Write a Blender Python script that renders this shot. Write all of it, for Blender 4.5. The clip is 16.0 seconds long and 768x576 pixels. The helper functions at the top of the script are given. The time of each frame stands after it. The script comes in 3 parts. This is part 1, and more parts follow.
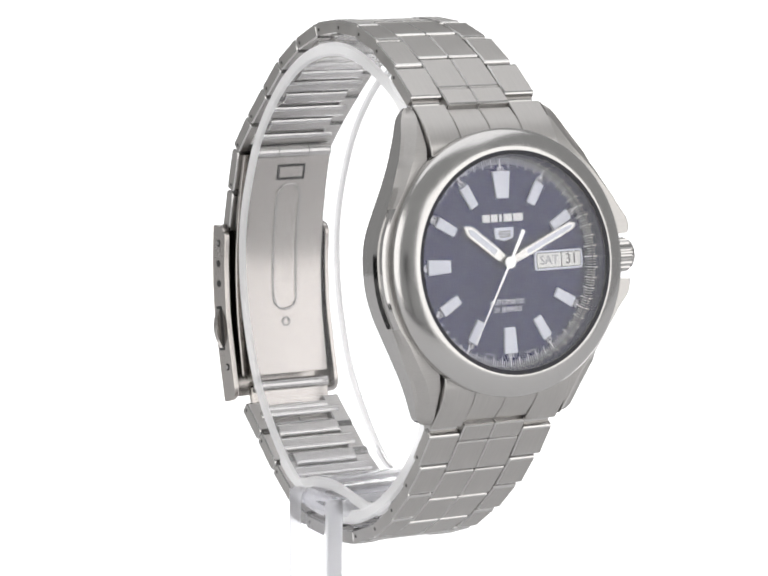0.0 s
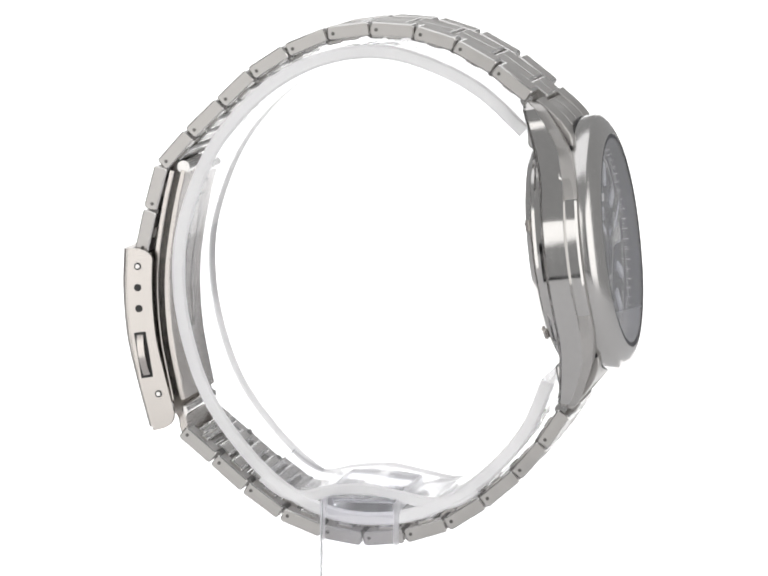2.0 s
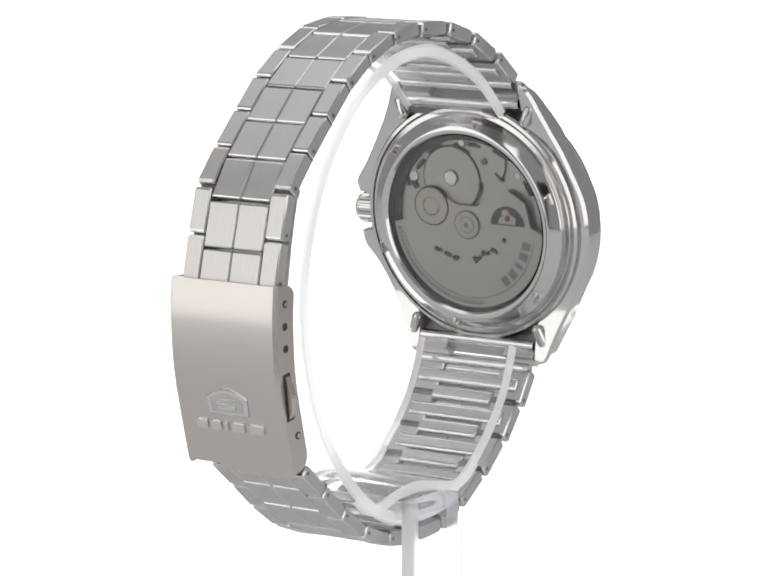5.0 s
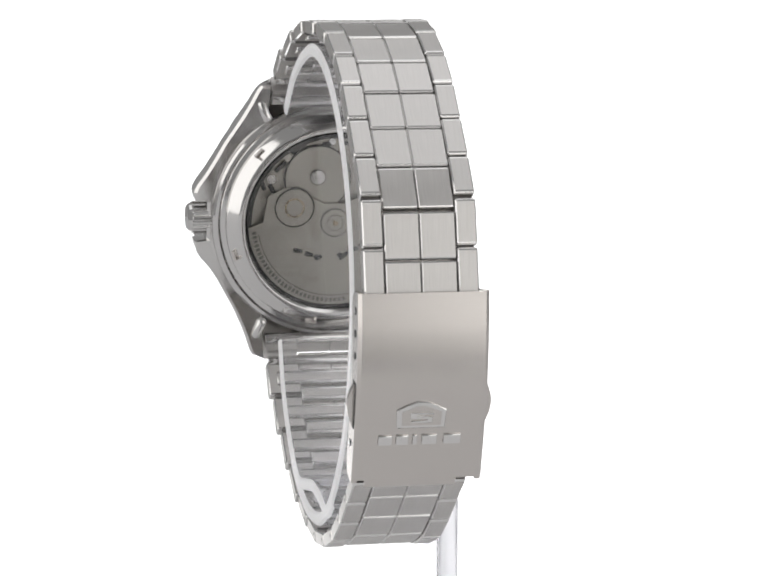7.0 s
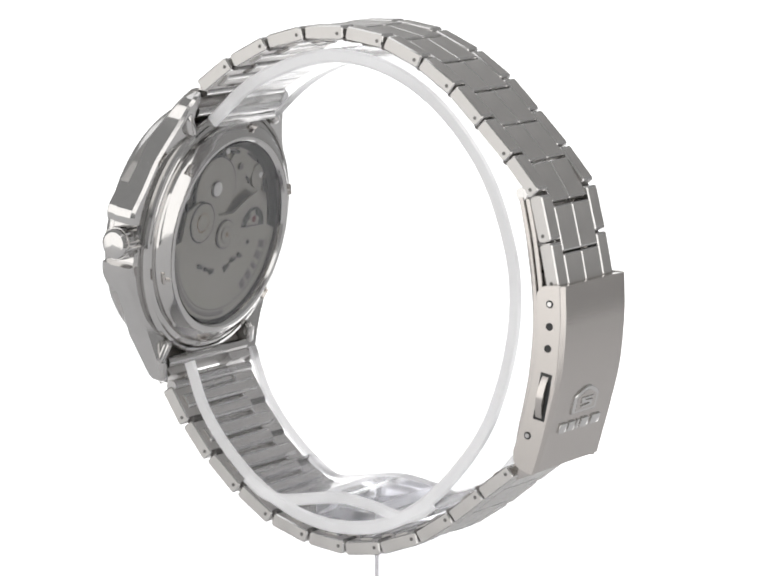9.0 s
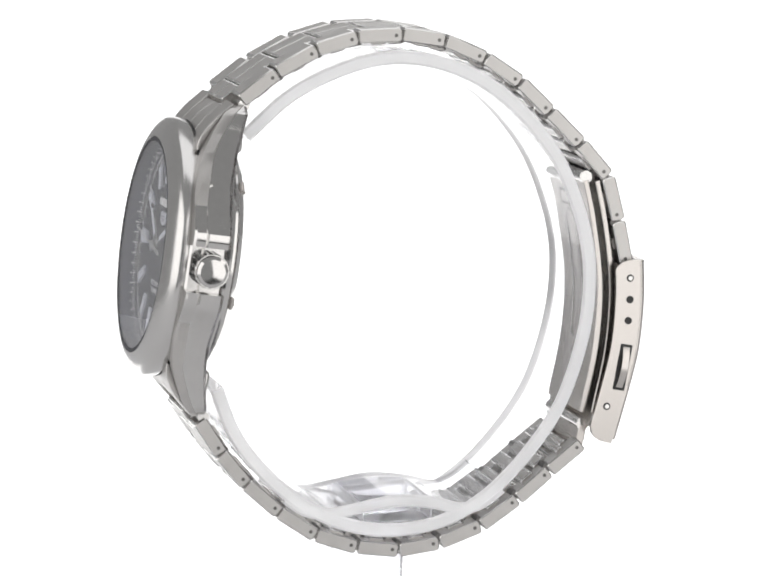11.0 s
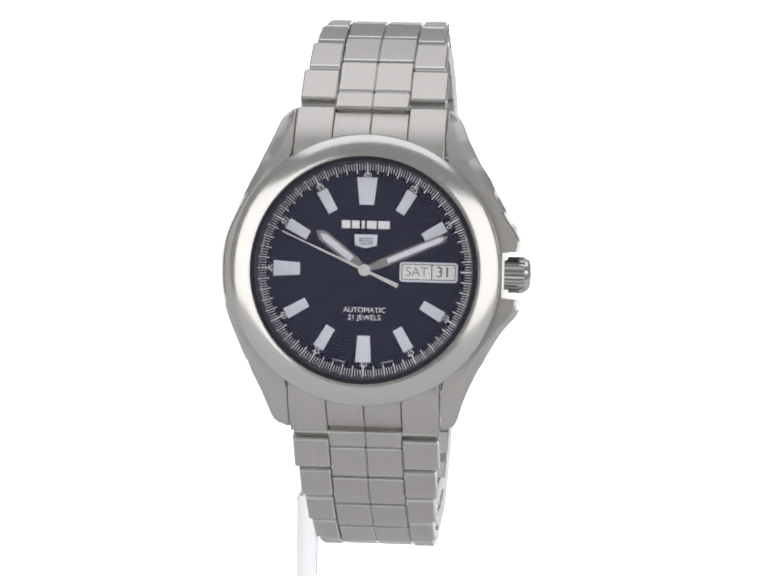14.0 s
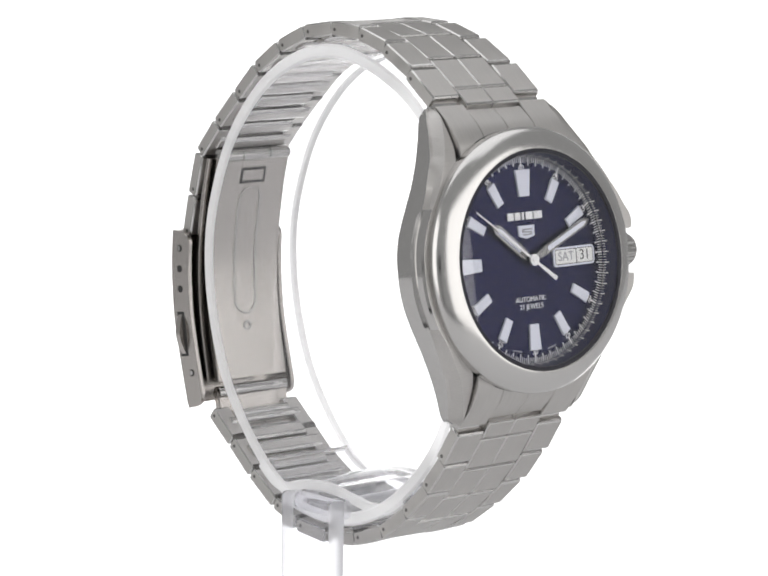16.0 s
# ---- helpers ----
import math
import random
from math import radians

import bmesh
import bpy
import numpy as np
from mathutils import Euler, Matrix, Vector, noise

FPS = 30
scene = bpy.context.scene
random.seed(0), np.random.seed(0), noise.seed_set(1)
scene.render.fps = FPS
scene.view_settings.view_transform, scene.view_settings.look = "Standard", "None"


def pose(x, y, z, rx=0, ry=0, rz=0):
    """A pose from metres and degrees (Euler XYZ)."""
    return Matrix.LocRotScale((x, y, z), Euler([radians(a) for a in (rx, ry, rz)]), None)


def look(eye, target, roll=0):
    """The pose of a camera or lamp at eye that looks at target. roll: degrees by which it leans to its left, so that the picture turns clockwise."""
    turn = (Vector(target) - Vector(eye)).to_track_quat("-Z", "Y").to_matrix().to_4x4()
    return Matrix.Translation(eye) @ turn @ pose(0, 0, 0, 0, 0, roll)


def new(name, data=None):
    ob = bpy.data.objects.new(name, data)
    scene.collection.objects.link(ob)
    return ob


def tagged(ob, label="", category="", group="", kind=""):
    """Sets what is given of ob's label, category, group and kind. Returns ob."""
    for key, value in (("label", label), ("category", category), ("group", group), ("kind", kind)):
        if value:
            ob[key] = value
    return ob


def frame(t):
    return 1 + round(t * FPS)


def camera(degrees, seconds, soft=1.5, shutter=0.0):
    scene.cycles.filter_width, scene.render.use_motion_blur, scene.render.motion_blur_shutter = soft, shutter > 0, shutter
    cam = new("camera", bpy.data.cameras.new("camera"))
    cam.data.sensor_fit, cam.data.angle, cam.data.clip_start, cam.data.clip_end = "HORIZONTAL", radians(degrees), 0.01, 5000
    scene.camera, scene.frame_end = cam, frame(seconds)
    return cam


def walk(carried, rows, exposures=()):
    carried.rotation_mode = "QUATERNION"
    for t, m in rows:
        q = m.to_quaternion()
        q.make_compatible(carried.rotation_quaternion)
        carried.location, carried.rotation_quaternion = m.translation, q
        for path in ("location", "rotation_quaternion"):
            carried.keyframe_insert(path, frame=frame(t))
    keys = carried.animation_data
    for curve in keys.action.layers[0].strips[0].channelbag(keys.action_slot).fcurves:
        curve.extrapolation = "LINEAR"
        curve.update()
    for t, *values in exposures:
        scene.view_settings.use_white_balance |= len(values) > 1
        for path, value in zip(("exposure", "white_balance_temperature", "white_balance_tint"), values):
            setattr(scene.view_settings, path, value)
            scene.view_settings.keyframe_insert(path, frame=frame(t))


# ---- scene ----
cam = camera(12.642, 16.0, soft=1.95)
EYE = (0.00436, -0.49462, 0.14916)
SHOT = Matrix.Translation(EYE) @ pose(0, 0, 0, 90 - 9.174, 0, 0) @ pose(0, 0, 0, 0, 0, 0.56)
walk(cam, [(0.0, SHOT), (16.0, SHOT)])

# ---- light: a white product studio, self-glowing sweep, two side softboxes and one overhead ----
scene.view_settings.exposure = 0.0
world = bpy.data.worlds.new("studio")
world.use_nodes = True
world.node_tree.nodes["Background"].inputs[0].default_value = (1, 1, 1, 1)
world.node_tree.nodes["Background"].inputs[1].default_value = 0.34
scene.world = world


def softbox(name, eye, target, sx, sy, radiance, tint=(1, 1, 1)):
    lamp = bpy.data.lights.new(name, "AREA")
    lamp.shape, lamp.size, lamp.size_y = "RECTANGLE", sx, sy
    lamp.energy, lamp.color = radiance * math.pi * sx * sy, tint
    ob = new(name, lamp)
    ob.matrix_world = look(eye, target)
    return tagged(ob, "white softbox lamp beside the turntable", "studio lamp")


HEART = (0, 0, 0.075)
softbox("softbox", (-0.56, -0.43, 0.20), HEART, 0.8, 0.74, 1.3, (1, 0.985, 0.965))
softbox("softbox", (0.56, -0.43, 0.20), HEART, 0.8, 0.74, 1.3, (1, 0.985, 0.965))
softbox("softbox", (0, 0.10, 0.72), (0, 0.04, 0.075), 0.9, 0.62, 0.9, (0.985, 0.985, 1))

# ---- materials ----


def material(name, color, rough, metal=0.0, vary=0.0, grain=(400, 400, 400), rough_vary=0.0, bump=0.0, trans=0.0,
             ior=1.45, glow=0.0, coat=0.0):
    m = bpy.data.materials.new(name)
    m.use_nodes = True
    nt = m.node_tree
    b = nt.nodes["Principled BSDF"]
    b.inputs["Base Color"].default_value = (*color, 1)
    b.inputs["Roughness"].default_value = rough
    b.inputs["Metallic"].default_value = metal
    b.inputs["Transmission Weight"].default_value = trans
    b.inputs["IOR"].default_value = ior
    b.inputs["Coat Weight"].default_value = coat
    if glow:
        b.inputs["Emission Color"].default_value = (*color, 1)
        b.inputs["Emission Strength"].default_value = glow
    if vary or rough_vary or bump:
        tc = nt.nodes.new("ShaderNodeTexCoord")
        mp = nt.nodes.new("ShaderNodeMapping")
        mp.inputs["Scale"].default_value = grain
        fine = nt.nodes.new("ShaderNodeTexNoise")
        fine.inputs["Scale"].default_value = 1.0
        fine.inputs["Detail"].default_value = 4.0
        wide = nt.nodes.new("ShaderNodeTexNoise")
        wide.inputs["Scale"].default_value = 180.0
        wide.inputs["Detail"].default_value = 3.0
        nt.links.new(tc.outputs["Object"], mp.inputs["Vector"])
        nt.links.new(mp.outputs[0], fine.inputs["Vector"])
        nt.links.new(tc.outputs["Object"], wide.inputs["Vector"])
        mix = nt.nodes.new("ShaderNodeMath")
        mix.operation = "MULTIPLY_ADD"
        mix.inputs[1].default_value = 0.6
        nt.links.new(fine.outputs["Fac"], mix.inputs[0])
        half = nt.nodes.new("ShaderNodeMath")
        half.operation = "MULTIPLY"
        half.inputs[1].default_value = 0.4
        nt.links.new(wide.outputs["Fac"], half.inputs[0])
        nt.links.new(half.outputs[0], mix.inputs[2])
        if vary:
            ramp = nt.nodes.new("ShaderNodeMapRange")
            ramp.inputs["From Min"].default_value = 0.3
            ramp.inputs["From Max"].default_value = 0.7
            ramp.inputs["To Min"].default_value = 1 - vary
            ramp.inputs["To Max"].default_value = 1 + vary
            nt.links.new(mix.outputs[0], ramp.inputs["Value"])
            mul = nt.nodes.new("ShaderNodeVectorMath")
            mul.operation = "SCALE"
            mul.inputs[0].default_value = color
            nt.links.new(ramp.outputs[0], mul.inputs["Scale"])
            nt.links.new(mul.outputs[0], b.inputs["Base Color"])
        if rough_vary:
            r2 = nt.nodes.new("ShaderNodeMapRange")
            r2.inputs["From Min"].default_value = 0.3
            r2.inputs["From Max"].default_value = 0.7
            r2.inputs["To Min"].default_value = max(rough - rough_vary, 0.02)
            r2.inputs["To Max"].default_value = rough + rough_vary
            nt.links.new(mix.outputs[0], r2.inputs["Value"])
            nt.links.new(r2.outputs[0], b.inputs["Roughness"])
        if bump:
            bp = nt.nodes.new("ShaderNodeBump")
            bp.inputs["Strength"].default_value = bump
            bp.inputs["Distance"].default_value = 0.00003
            nt.links.new(fine.outputs["Fac"], bp.inputs["Height"])
            nt.links.new(bp.outputs[0], b.inputs["Normal"])
    return m


STEEL = (0.56, 0.545, 0.53)
brushed = material("brushed_steel", STEEL, 0.40, 1.0, 0.08, (7000, 260, 260), 0.08, 0.25)
brushed_along = material("brushed_steel_along", STEEL, 0.40, 1.0, 0.08, (260, 7000, 7000), 0.08, 0.25)
link_edge = material("polished_link_edge", (0.66, 0.65, 0.64), 0.16, 1.0, 0.02, (900, 900, 900), 0.03)
satin = material("satin_steel", (0.57, 0.54, 0.515), 0.23, 1.0, 0.015, (6000, 700, 700), 0.015)
polished = material("polished_steel", (0.60, 0.59, 0.58), 0.10, 1.0, 0.02, (900, 900, 900), 0.03)
bezel_steel = material("polished_bezel_steel", (0.62, 0.61, 0.60), 0.2, 1.0, 0.025, (900, 900, 900), 0.04)
flank = material("polished_case_flank", (0.60, 0.59, 0.58), 0.09, 1.0, 0.03, (900, 900, 900), 0.03)
plated = material("plated_movement", (0.33, 0.315, 0.285), 0.36, 1.0, 0.08, (2500, 2500, 2500), 0.08, 0.15)
# dark steel: shade of narrow gaps put into colour, also engraved marks
gap_and_mark_dark = material("gap_shade_and_mark_steel", (0.16, 0.155, 0.15), 0.42, 1.0, 0.1, (900, 900, 900), 0.1)
# dark metal on solid pieces: the shade of gaps and holes as colour
recess_shade = material("recess_shade_metal", (0.05, 0.05, 0.05), 0.45, 0.6, 0.1, (900, 900, 900), 0.1)
brass = material("brass_wheel", (0.34, 0.28, 0.21), 0.28, 1.0, 0.05, (3000, 3000, 3000), 0.06)
ruby = material("ruby_jewel", (0.16, 0.06, 0.07), 0.12)
silver = material("silvered_hand", (0.82, 0.82, 0.83), 0.4, 1.0, 0.02, (3000, 3000, 3000), 0.03)
navy = material("navy_dial", (0.010, 0.011, 0.056), 0.23, 0.75, 0.015, (900, 900, 900), 0.015)
black_ring = material("black_chapter_ring", (0.012, 0.012, 0.02), 0.35, 0.0, 0.1, (2500, 2500, 2500), 0.05)
navy_ring = material("navy_chapter_ring", (0.045, 0.046, 0.10), 0.35, 0.6, 0.06, (2500, 2500, 2500), 0.05)
lume = material("pale_lume", (0.72, 0.74, 0.84), 0.5, 0.0, 0.03, (3000, 3000, 3000), 0.05)
white_print = material("white_print", (0.86, 0.86, 0.88), 0.5)
grey_print = material("grey_print", (0.30, 0.30, 0.34), 0.5)
dark_print = material("dark_print", (0.03, 0.03, 0.035), 0.5)
card = material("white_calendar_disc", (0.8, 0.8, 0.8), 0.5, 0.0, 0.02, (2000, 2000, 2000), 0.03)
glass = material("mineral_glass", (1, 1, 1), 0.0, trans=1.0, ior=1.5)
acrylic = material("clear_acrylic", (0.98, 0.98, 0.99), 0.03, trans=0.95, ior=1.10)
post_acrylic = material("thick_clear_acrylic", (0.87, 0.87, 0.895), 0.03, trans=0.95, ior=1.12)
cut_edge = material("sawn_acrylic_edge", (0.88, 0.88, 0.91), 0.4, trans=0.6, ior=1.15)
frosted = material("frosted_acrylic_edge", (0.99, 0.99, 1.0), 0.5, trans=0.25, ior=1.1)
# glow added to the sweep itself to keep it pure white; no lamp behind
sweep_white = material("self_glowing_white", (1, 1, 1), 0.8, glow=1.06)
dark_floor = material("dark_carpet", (0.05, 0.05, 0.052), 0.9, 0.0, 0.15, (80, 80, 80), 0.05, 0.3)
table_white = material("matt_white_card", (0.82, 0.82, 0.83), 0.7, 0.0, 0.02, (60, 60, 60), 0.05)

black_body = material("black_camera_shell", (0.02, 0.02, 0.022), 0.5, 0.0, 0.1, (300, 300, 300), 0.1, 0.3)

# ---- building helpers ----
MM = 0.001


def finish(bm, smooth=True, sharp=32):
    bmesh.ops.recalc_face_normals(bm, faces=bm.faces)
    for f in bm.faces:
        f.smooth = smooth
    for e in bm.edges:
        if len(e.link_faces) == 2 and e.calc_face_angle(0) > radians(sharp):
            e.smooth = False


def part(name, bm, mat, parent, label="", m=None, smooth=True, sharp=32):
    """One mesh object out of a bmesh in millimetres, under a thing or part."""
    finish(bm, smooth, sharp)
    bmesh.ops.scale(bm, vec=(MM, MM, MM), verts=bm.verts)
    me = bpy.data.meshes.new(name)
    bm.to_mesh(me)
    bm.free()
    for x in mat if isinstance(mat, (list, tuple)) else (mat,):
        me.materials.append(x)
    ob = new(name, me)
    ob.parent = parent
    if m is not None:
        ob.matrix_basis = m
    return tagged(ob, label) if label else ob


def mm(m):
    """The same pose with its place turned from millimetres to metres."""
    m = m.copy()
    m.translation = m.translation * MM
    return m


def block(bm, sx, sy, sz, m=Matrix(), bevel=0.0, seg=2):
    made = bmesh.ops.create_cube(bm, size=1.0, matrix=m @ Matrix.Diagonal((sx, sy, sz, 1)))
    if bevel:
        edges = list({e for v in made["verts"] for e in v.link_edges})
        bmesh.ops.bevel(bm, geom=edges, offset=bevel, segments=seg, profile=0.5, affect="EDGES", clamp_overlap=True)
    return bm


def prism(bm, outline, w0, w1, bevel=0.0):
    """A flat plate with that outline (u, v), from w0 up to w1."""
    low = [bm.verts.new((u, v, w0)) for u, v in outline]
    top = [bm.verts.new((u, v, w1)) for u, v in outline]
    n = len(outline)
    lid = bm.faces.new(top)
    bm.faces.new(low[::-1])
    for i in range(n):
        bm.faces.new((low[i], low[(i + 1) % n], top[(i + 1) % n], top[i]))
    if bevel:
        bmesh.ops.bevel(bm, geom=list(lid.edges), offset=bevel, segments=1, affect="EDGES", clamp_overlap=True)
    return bm


def disc(bm, u, v, r, w0, w1, n=32):
    return prism(bm, [(u + r * math.cos(math.tau * i / n), v + r * math.sin(math.tau * i / n)) for i in range(n)], w0, w1)


def lathe(bm, profile, n=128, closed=True):
    """A ring turned about the w axis from (r, w) pairs."""
    rings = [[bm.verts.new((r * math.cos(math.tau * i / n), r * math.sin(math.tau * i / n), w)) for i in range(n)] for r, w in profile]
    pairs = list(zip(rings, rings[1:] + rings[:1])) if closed else list(zip(rings, rings[1:]))
    for a, b in pairs:
        for i in range(n):
            bm.faces.new((a[i], a[(i + 1) % n], b[(i + 1) % n], b[i]))
    return bm


def glide(points, steps=6):
    """A smooth line through the points (Catmull-Rom)."""
    p = [np.array(q, float) for q in points]
    p = [2 * p[0] - p[1]] + p + [2 * p[-1] - p[-2]]
    line = []
    for a, b, c, d in zip(p, p[1:], p[2:], p[3:]):
        for k in range(steps):
            s = k / steps
            line.append(0.5 * (2 * b + (c - a) * s + (2 * a - 5 * b + 4 * c - d) * s * s + (3 * b - a - 3 * c + d) * s ** 3))
    return line + [p[-2]]


def ribbon(bm, line, x0, x1, inner, outer, chamfer=0.2, edge_slots=()):
    """A solid strip that follows a line of (y, z), between x0 and x1; inner and outer: its reach on either side."""
    line = [np.array(q, float) for q in line]
    n = len(line)
    rings = []
    for i, q in enumerate(line):
        t = line[min(i + 1, n - 1)] - line[max(i - 1, 0)]
        t = t / np.linalg.norm(t)
        nrm = np.array((-t[1], t[0]))
        a = x0(i / (n - 1)) if callable(x0) else x0
        b = x1(i / (n - 1)) if callable(x1) else x1
        c = chamfer
        deep = inner(i / (n - 1)) if callable(inner) else inner
        sect = [(a + c, outer), (b - c, outer), (b, outer - c), (b, -deep + c), (b - c, -deep), (a + c, -deep), (a, -deep + c), (a, outer - c)]
        rings.append([bm.verts.new((x, *(q + nrm * h))) for x, h in sect])
    for a, b in zip(rings, rings[1:]):
        for k in range(8):
            bm.faces.new((a[k], a[(k + 1) % 8], b[(k + 1) % 8], b[k])).material_index = k in edge_slots
    bm.faces.new(rings[0][::-1])
    bm.faces.new(rings[-1])
    return bm


def link_body(bm, sx, sy, sz, r, c=0.22, seg=4):
    """A link: a side outline with rounded ends, drawn across x, with polished rims (slot 1)."""
    def outline(g):
        y, z, q = sy / 2 - g, sz / 2 - g, max(r - g, 0.05)
        pts = []
        for cy, cz, a0 in ((y - q, z - q, 0), (-y + q, z - q, 90), (-y + q, -z + q, 180), (y - q, -z + q, 270)):
            pts += [(cy + q * math.cos(radians(a0 + 90 * k / seg)), cz + q * math.sin(radians(a0 + 90 * k / seg))) for k in range(seg + 1)]
        return pts
    rings = [[bm.verts.new((x, *p)) for p in outline(g)] for x, g in ((-sx / 2, c), (-sx / 2 + c, 0), (sx / 2 - c, 0), (sx / 2, c))]
    n = len(rings[0])
    for j, (a, b) in enumerate(zip(rings, rings[1:])):
        for i in range(n):
            corner = i % (seg + 1) < seg
            bm.faces.new((a[i], a[(i + 1) % n], b[(i + 1) % n], b[i])).material_index = 1 if (j != 1 or corner) else 0
    bm.faces.new(rings[0])
    bm.faces.new(rings[-1])
    return bm


def lettering(name, text, size, mat, parent, m, label="", depth=0.02, align="CENTER"):
    """Raised or printed words in the built-in font, size in millimetres, as a mesh part."""
    cu = bpy.data.curves.new(name, "FONT")
    cu.body, cu.size, cu.extrude, cu.align_x, cu.align_y = text, size * MM, depth * MM, align, "CENTER"
    tmp = bpy.data.objects.new(name, cu)
    me = bpy.data.meshes.new_from_object(tmp)
    bpy.data.objects.remove(tmp)
    me.materials.clear()
    me.materials.append(mat)
    ob = new(name, me)
    ob.parent = parent
    ob.matrix_basis = m
    return tagged(ob, label) if label else ob


# ---- the studio: sweep and walls ----


def build_studio():
    bm = bmesh.new()
    prof = [(0.095, 0.0), (0.6, 0.0)]
    prof += [(0.6 + 0.6 * math.sin(a), 0.6 - 0.6 * math.cos(a)) for a in (math.pi / 2 * k / 14 for k in range(1, 11))]
    ribbon(bm, [(1000 * y, 1000 * z) for y, z in prof], lambda q: -110 - 190 * q, lambda q: 110 + 190 * q, 4, 0, 1)
    tagged(part("backdrop", bm, sweep_white, None), "seamless self-glowing white sweep behind the stand", "backdrop", kind="structure")
    bm = bmesh.new()
    ribbon(bm, [(-215, -5), (560, -5)], -420, 420, 18, 0, 1)
    tagged(part("floor", bm, table_white, None), "matt white studio table top", "table top", kind="structure")
    bm = bmesh.new()
    ribbon(bm, [(-2500, -750), (2500, -750)], -2500, 2500, 20, 0, 1)
    tagged(part("ground", bm, dark_floor, None), "dark grey studio ground below the table", "ground", kind="structure")


def build_camera():
    """The camera on its column, which shows as a dark patch in the polished steel."""
    rig = new("studio_camera")
    bm = bmesh.new()
    block(bm, 125, 62, 88, Matrix.Translation((4, -558, 150)), 9, 3)
    part("body", bm, black_body, rig)
    bm = bmesh.new()
    lathe(bm, [(34, -24), (36, -20), (36, 20), (28, 20), (28, -24)], 48)
    part("lens_barrel", bm, black_body, rig, "", mm(pose(4.4, -522, 149, 90, 0, 0)))
    bm = bmesh.new()
    lathe(bm, [(16, 106), (16, -600), (120, -615), (120, -749.5), (1, -749.5), (1, 106)], 40)
    part("column", bm, black_body, rig, "", mm(pose(4, -560, 0)))
    tagged(rig, "black camera on a tall column before the table", "camera")


build_studio()
build_camera()

# ---- the wristwatch: all lengths in millimetres, x across, y to the clasp, z up ----
LEAN = 8.0
CASE = Matrix.Translation((0, -35.26, 4.64)) @ Matrix(((1, 0, 0, 0), (0, math.sin(radians(LEAN)), -math.cos(radians(LEAN)), 0),
                                                      (0, math.cos(radians(LEAN)), math.sin(radians(LEAN)), 0), (0, 0, 0, 1)))
HEAD = 1.023          # size of the head
HEAD_SEAT = mm(CASE)
CASE = CASE @ Matrix.Scale(HEAD, 4)
CASE_M = mm(CASE)
SEC_0 = 35.0          # where the second hand points at the start, in seconds

# pin joints of the bracelet in (y, z), lug to clasp above and clasp to lug below
TOP_PINS = [(-26.1, 26.1), (-20.9, 30.0), (-15.1, 33.1), (-9.1, 34.8), (-2.5, 35.05), (3.9, 34.1), (9.85, 31.5), (15.1, 28.0),
            (19.6, 23.65), (24.3, 19.0), (28.5, 14.2), (30.2, 7.7), (31.6, 1.2)]
LOW_PINS = [(25.35, -24.8), (20.45, -28.7), (15.65, -32.65), (10.2, -36.35), (4.0, -38.6), (-2.1, -39.4), (-8.35, -38.6),
            (-14.55, -36.5), (-20.0, -32.8), (-24.9, -28.4), (-28.7, -23.7), (-31.9, -18.7)]


